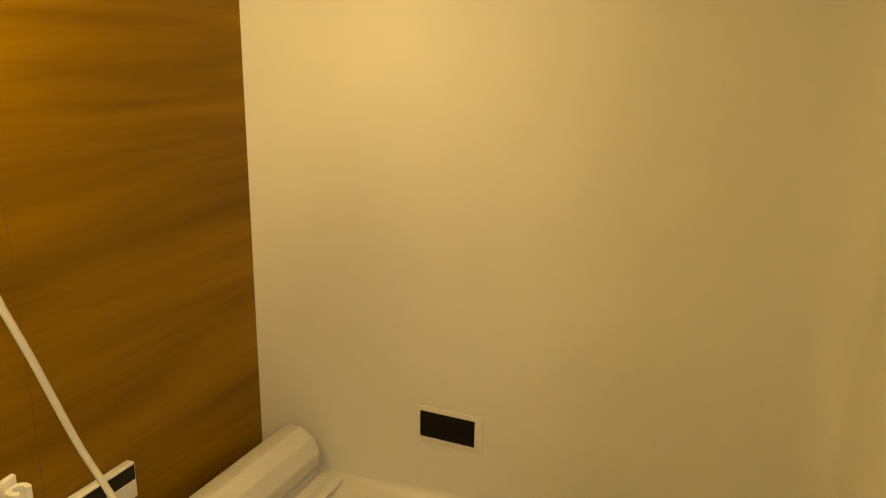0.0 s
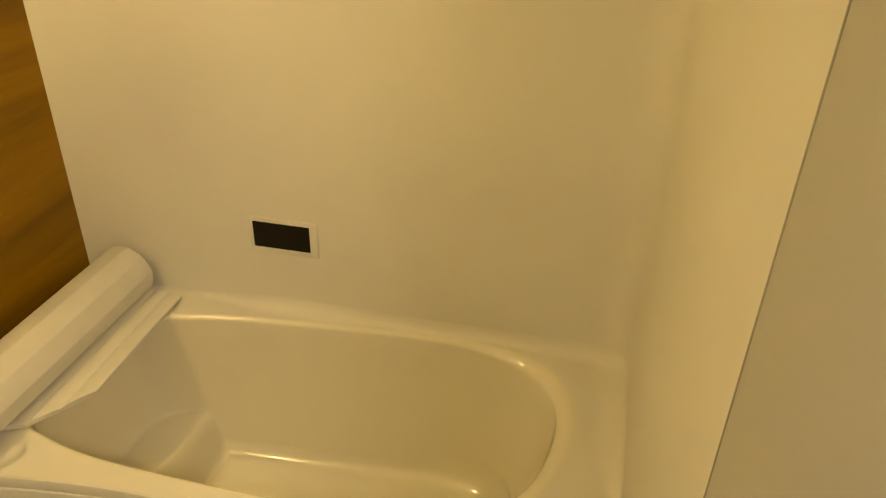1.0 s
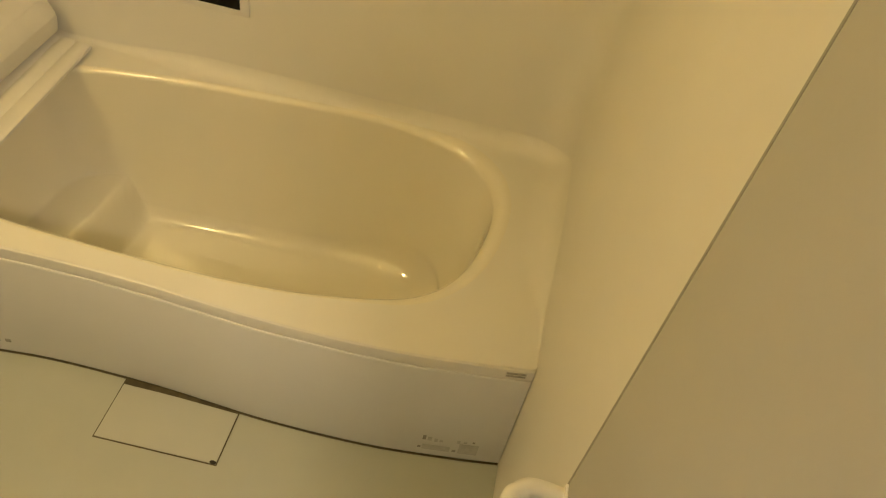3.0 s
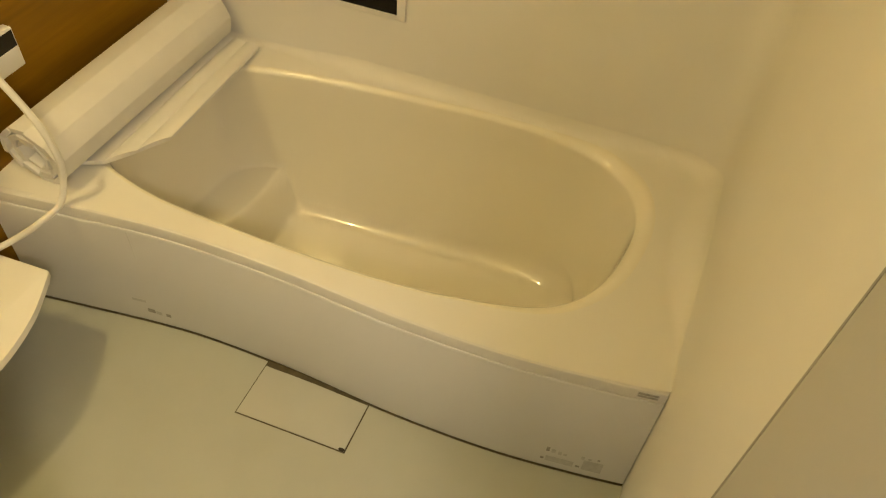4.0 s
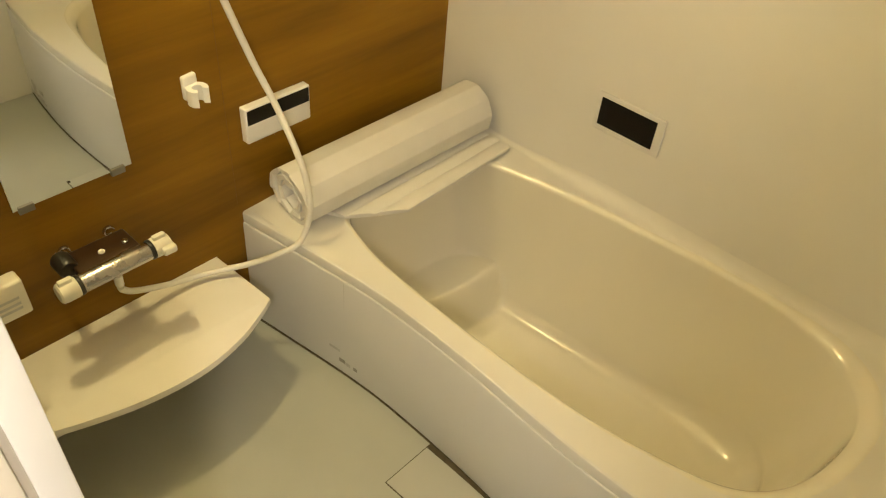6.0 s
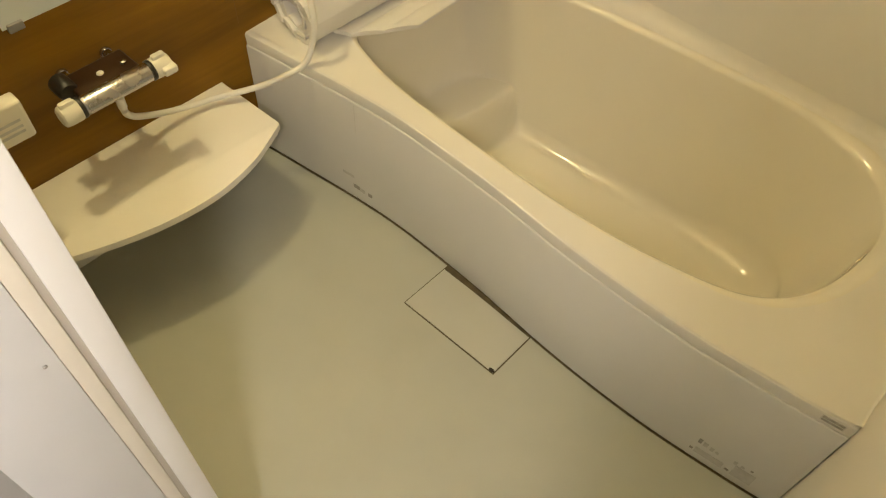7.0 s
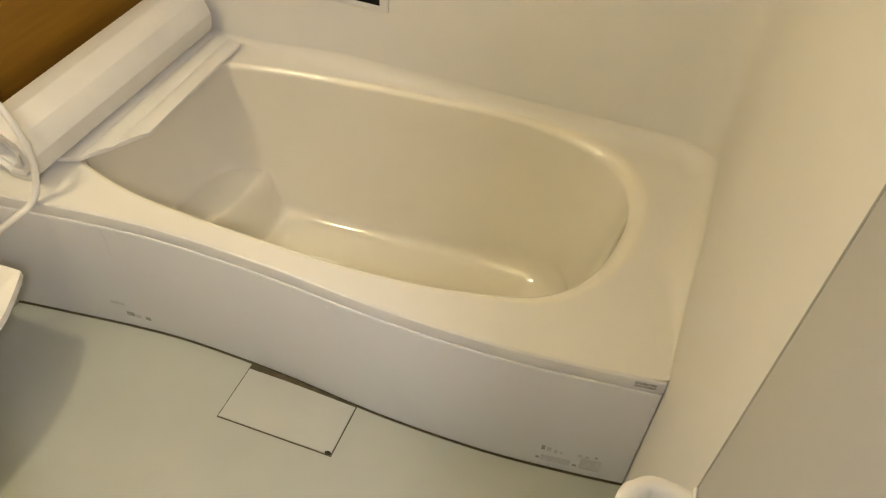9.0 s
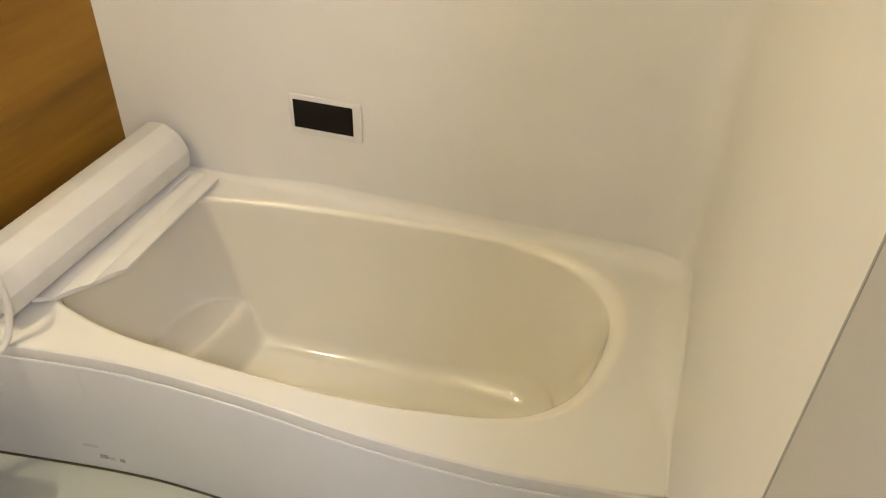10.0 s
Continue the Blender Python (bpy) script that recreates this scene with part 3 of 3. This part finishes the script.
dial = spun([(0.019, -0.095), (0.023, -0.090), (0.023, -0.050), (0.019, -0.044)], 24, "x")
part("stop_valve", dial, M_BLACK, tap, "dark round stop valve").location = (0, -0.082, 0.010)
part("button", spun([(0.008, -0.02), (0.008, 0.004), (0.005, 0.007)], 18, "z"), M_WHITE, tap, "small white button").location = (-0.050, -0.004, 0.012)
part("wing", block(0.008, 0.036, 0.102, 0.136, -0.010, 0.010, 0.005, 3), M_SHELF, tap, "ivory lever wing of the knob")
part("screw", spun([(0.007, -0.01), (0.007, 0.003), (0.004, 0.005)], 18, "z"), M_CHROME, tap).location = (-0.046, 0.052, 0.016)

# ---- shower hose ----
HOSE = [(0.140, -1.160, 0.489), (0.090, -1.138, 0.428), (0.066, -1.103, 0.384), (0.052, -1.020, 0.338), (0.066, -0.914, 0.320), (0.126, -0.822, 0.338), (0.186, -0.777, 0.385), (0.209, -0.738, 0.4085), (0.219, -0.716, 0.455),
        (0.229, -0.709, 0.525), (0.217, -0.710, 0.612), (0.178, -0.711, 0.688), (0.132, -0.718, 0.77), (0.102, -0.750, 0.885), (0.090, -0.818, 1.10), (0.082, -0.875, 1.27), (0.078, -0.925, 1.45), (0.075, -0.945, 1.52)]
tagged(finish("shower_hose", tube(spline(HOSE, 12), 0.0078, 14), M_HOSE), "ivory vinyl shower hose looping from the mixer over the tub rim", "hose")


# ---- shower hooks ----
def shower_hook(m, label):
    ob = thing("shower_hook", m, label, "shower hook", "shower hooks")
    part("plate", block(0.0005, 0.014, -0.019, 0.019, -0.034, 0.024, 0.005, 3), M_WHITE, ob)
    n, cup, r0, r1 = 20, [], 0.0245, 0.0115
    start, end = math.radians(38), math.radians(322)
    for k in range(n + 1):
        a = start + (end - start) * k / n
        cup.append((0.033 + r0 * math.cos(a), r0 * math.sin(a)))
    for k in range(n, -1, -1):
        a = start + (end - start) * k / n
        cup.append((0.033 + r1 * math.cos(a), r1 * math.sin(a)))
    bm = bmesh.new()
    m_ = len(cup)
    rings = [[bm.verts.new((x, y, z)) for x, y in cup] for z in (-0.036, 0.002)]
    for k in range(m_):
        bm.faces.new((rings[0][k], rings[0][(k + 1) % m_], rings[1][(k + 1) % m_], rings[1][k]))
    half = m_ // 2
    for ring in rings:
        for k in range(half - 1):
            bm.faces.new((ring[k], ring[k + 1], ring[m_ - 2 - k], ring[m_ - 1 - k]))
    part("cup", bm, M_WHITE, ob)
    return ob


shower_hook(pose(0, -0.852, 0.812, 0, 0, 8), "empty white plastic shower hook on the wood wall")
high = shower_hook(pose(0, -0.948, 1.54), "white plastic shower hook holding the shower head")
head = thing("hand_shower", pose(0.036, -0.948, 1.54, 0, 14, 0), "white hand shower hanging in its hook", "hand shower")
part("handle", spun([(0.008, -0.05), (0.0105, -0.045), (0.0125, 0.0), (0.013, 0.12), (0.016, 0.15)], 24, "z"), M_WHITE, head)
part("rose", spun([(0.018, -0.012), (0.038, -0.006), (0.045, 0.012), (0.043, 0.02), (0.03, 0.023)], 32, "x"), M_WHITE, head).location = (0.008, 0, 0.17)

# ---- remote control on the wood wall ----
remote = thing("bath_remote", pose(0, -0.633, 0.655), "white wall remote with a black display on the wood wall", "remote control")
part("case", block(0.0005, 0.025, -0.098, 0.098, -0.048, 0.050, 0.004, 3), M_WHITE, remote)
part("display", block(0.0245, 0.0262, -0.093, 0.094, 0.004, 0.044, 0.0006, 1), M_SCREEN, remote, "glossy black display")

# ---- black panel in the back wall ----
panel = thing("wall_speaker", pose(0.648, 0, 0.674), "black glossy panel in a white frame on the wall", "wall panel")
part("frame", block(-0.100, 0.099, -0.007, -0.0005, -0.055, 0.054, 0.003, 3), M_FRAME, panel)
part("display", block(-0.089, 0.076, -0.0082, -0.005, -0.038, 0.041, 0.0006, 1), M_SCREEN, panel, "black glass face")

# ---- mirror ----
mirror = thing("wall_mirror", pose(0, -1.148, 0.674), "tall frameless wall mirror held by small clips", "mirror")
part("glass", block(0.0005, 0.006, -0.126, 0.132, 0.0, 1.0, 0.001, 1), M_MIRROR, mirror, "mirror glass")
for y in (-0.10, 0.098):
    for z in (-0.006, 0.994):
        part("clip", block(0.0003, 0.010, y - 0.016, y + 0.016, z - 0.004, z + 0.014, 0.002), M_CLIP, mirror, "grey metal clip")


# ---- wall shelves ----
def tray(m):
    ob = thing("wall_shelf", m, "small ivory plastic tray shelf on the wood wall", "shelf", "tray shelves")
    y0 = FRONT + 1.367 + 0.006
    part("tray", block(0.0005, 0.118, y0, 0.0, -0.080, -0.070, 0.003), M_SHELF, ob)
    part("side_plate", block(0.0005, 0.118, -0.004, 0.0, -0.074, 0.0, 0.0015), M_SHELF, ob)
    part("front_rim", block(0.114, 0.152, y0, 0.032, -0.084, 0.004, 0.006, 3), M_SHELF, ob)
    for z in (-0.034, -0.048, -0.060):
        part("print_line", block(0.1518, 0.1524, -0.040, 0.016, z - 0.003, z + 0.003), M_FAINT, ob, "faint grey unreadable print line")
    return ob


shelf = tray(pose(0, -1.367, 0.632))
copy_thing(shelf, pose(0, -1.367, 0.856))

# ---- folding door, pushed open against the right wall ----
leaf = thing("folding_door", pose(1.577, -1.178, 0, 0, 0, 0.4), "open folding bathroom door with frosted grey panels", "door")
for x in (0.0, 0.0135):
    part("leaf", block(x, x + 0.012, -0.342, 0.0, 0.03, 1.98, 0.002), M_DOOR, leaf, "frosted grey door panel")
part("hinge_strip", block(-0.0005, 0.0225, -0.0016, 0.0022, 0.03, 1.98, 0.0004), M_HINGE, leaf, "dark folding hinge strip")

# towel rail on the door leaf
rail = thing("towel_rail", pose(1.577, -1.178, 0.905, 0, 0, 0.4), "white towel rail on the folding door", "towel rail")
part("bar", tube(spline([(-0.002, -0.014, 0), (-0.022, -0.011, 0), (-0.040, -0.011, 0), (-0.051, -0.018, 0), (-0.061, -0.034, 0), (-0.062, -0.10, 0), (-0.062, -0.20, 0), (-0.061, -0.275, 0), (-0.050, -0.298, 0), (-0.032, -0.308, 0), (-0.002, -0.308, 0)], 8), 0.0108, 16), M_WHITE, rail)
for y in (-0.014, -0.308):
    part("flange", block(-0.004, 0.0, y - 0.012, y + 0.012, -0.014, 0.014, 0.002), M_WHITE, rail)

# ---- lamps ----
lamp = thing("wall_lamp", pose(0, -1.095, 1.80), "lit round wall lamp over the mirror", "wall lamp")
part("mount", spun([(0.07, 0.0006), (0.07, 0.012), (0.062, 0.016)], 40, "x"), M_WHITE, lamp)
part("globe", spun([(0.040, 0.016), (0.048, 0.024), (0.050, 0.045), (0.048, 0.068), (0.040, 0.082), (0.024, 0.090), (0.006, 0.093)], 40, "x"), M_LAMP, lamp, "glowing warm globe")
vanity = thing("vanity_lamp", pose(X1, -2.0, 1.95), "lit round vanity lamp on the changing room wall", "wall lamp")
part("mount", spun([(0.07, -0.0006), (0.07, -0.030), (0.062, -0.036)], 40, "x"), M_WHITE, vanity)
part("globe", spun([(0.055, -0.036), (0.065, -0.05), (0.066, -0.075), (0.064, -0.105), (0.052, -0.124), (0.030, -0.134), (0.01, -0.136)], 40, "x"), M_ROOM, vanity, "glowing white globe")
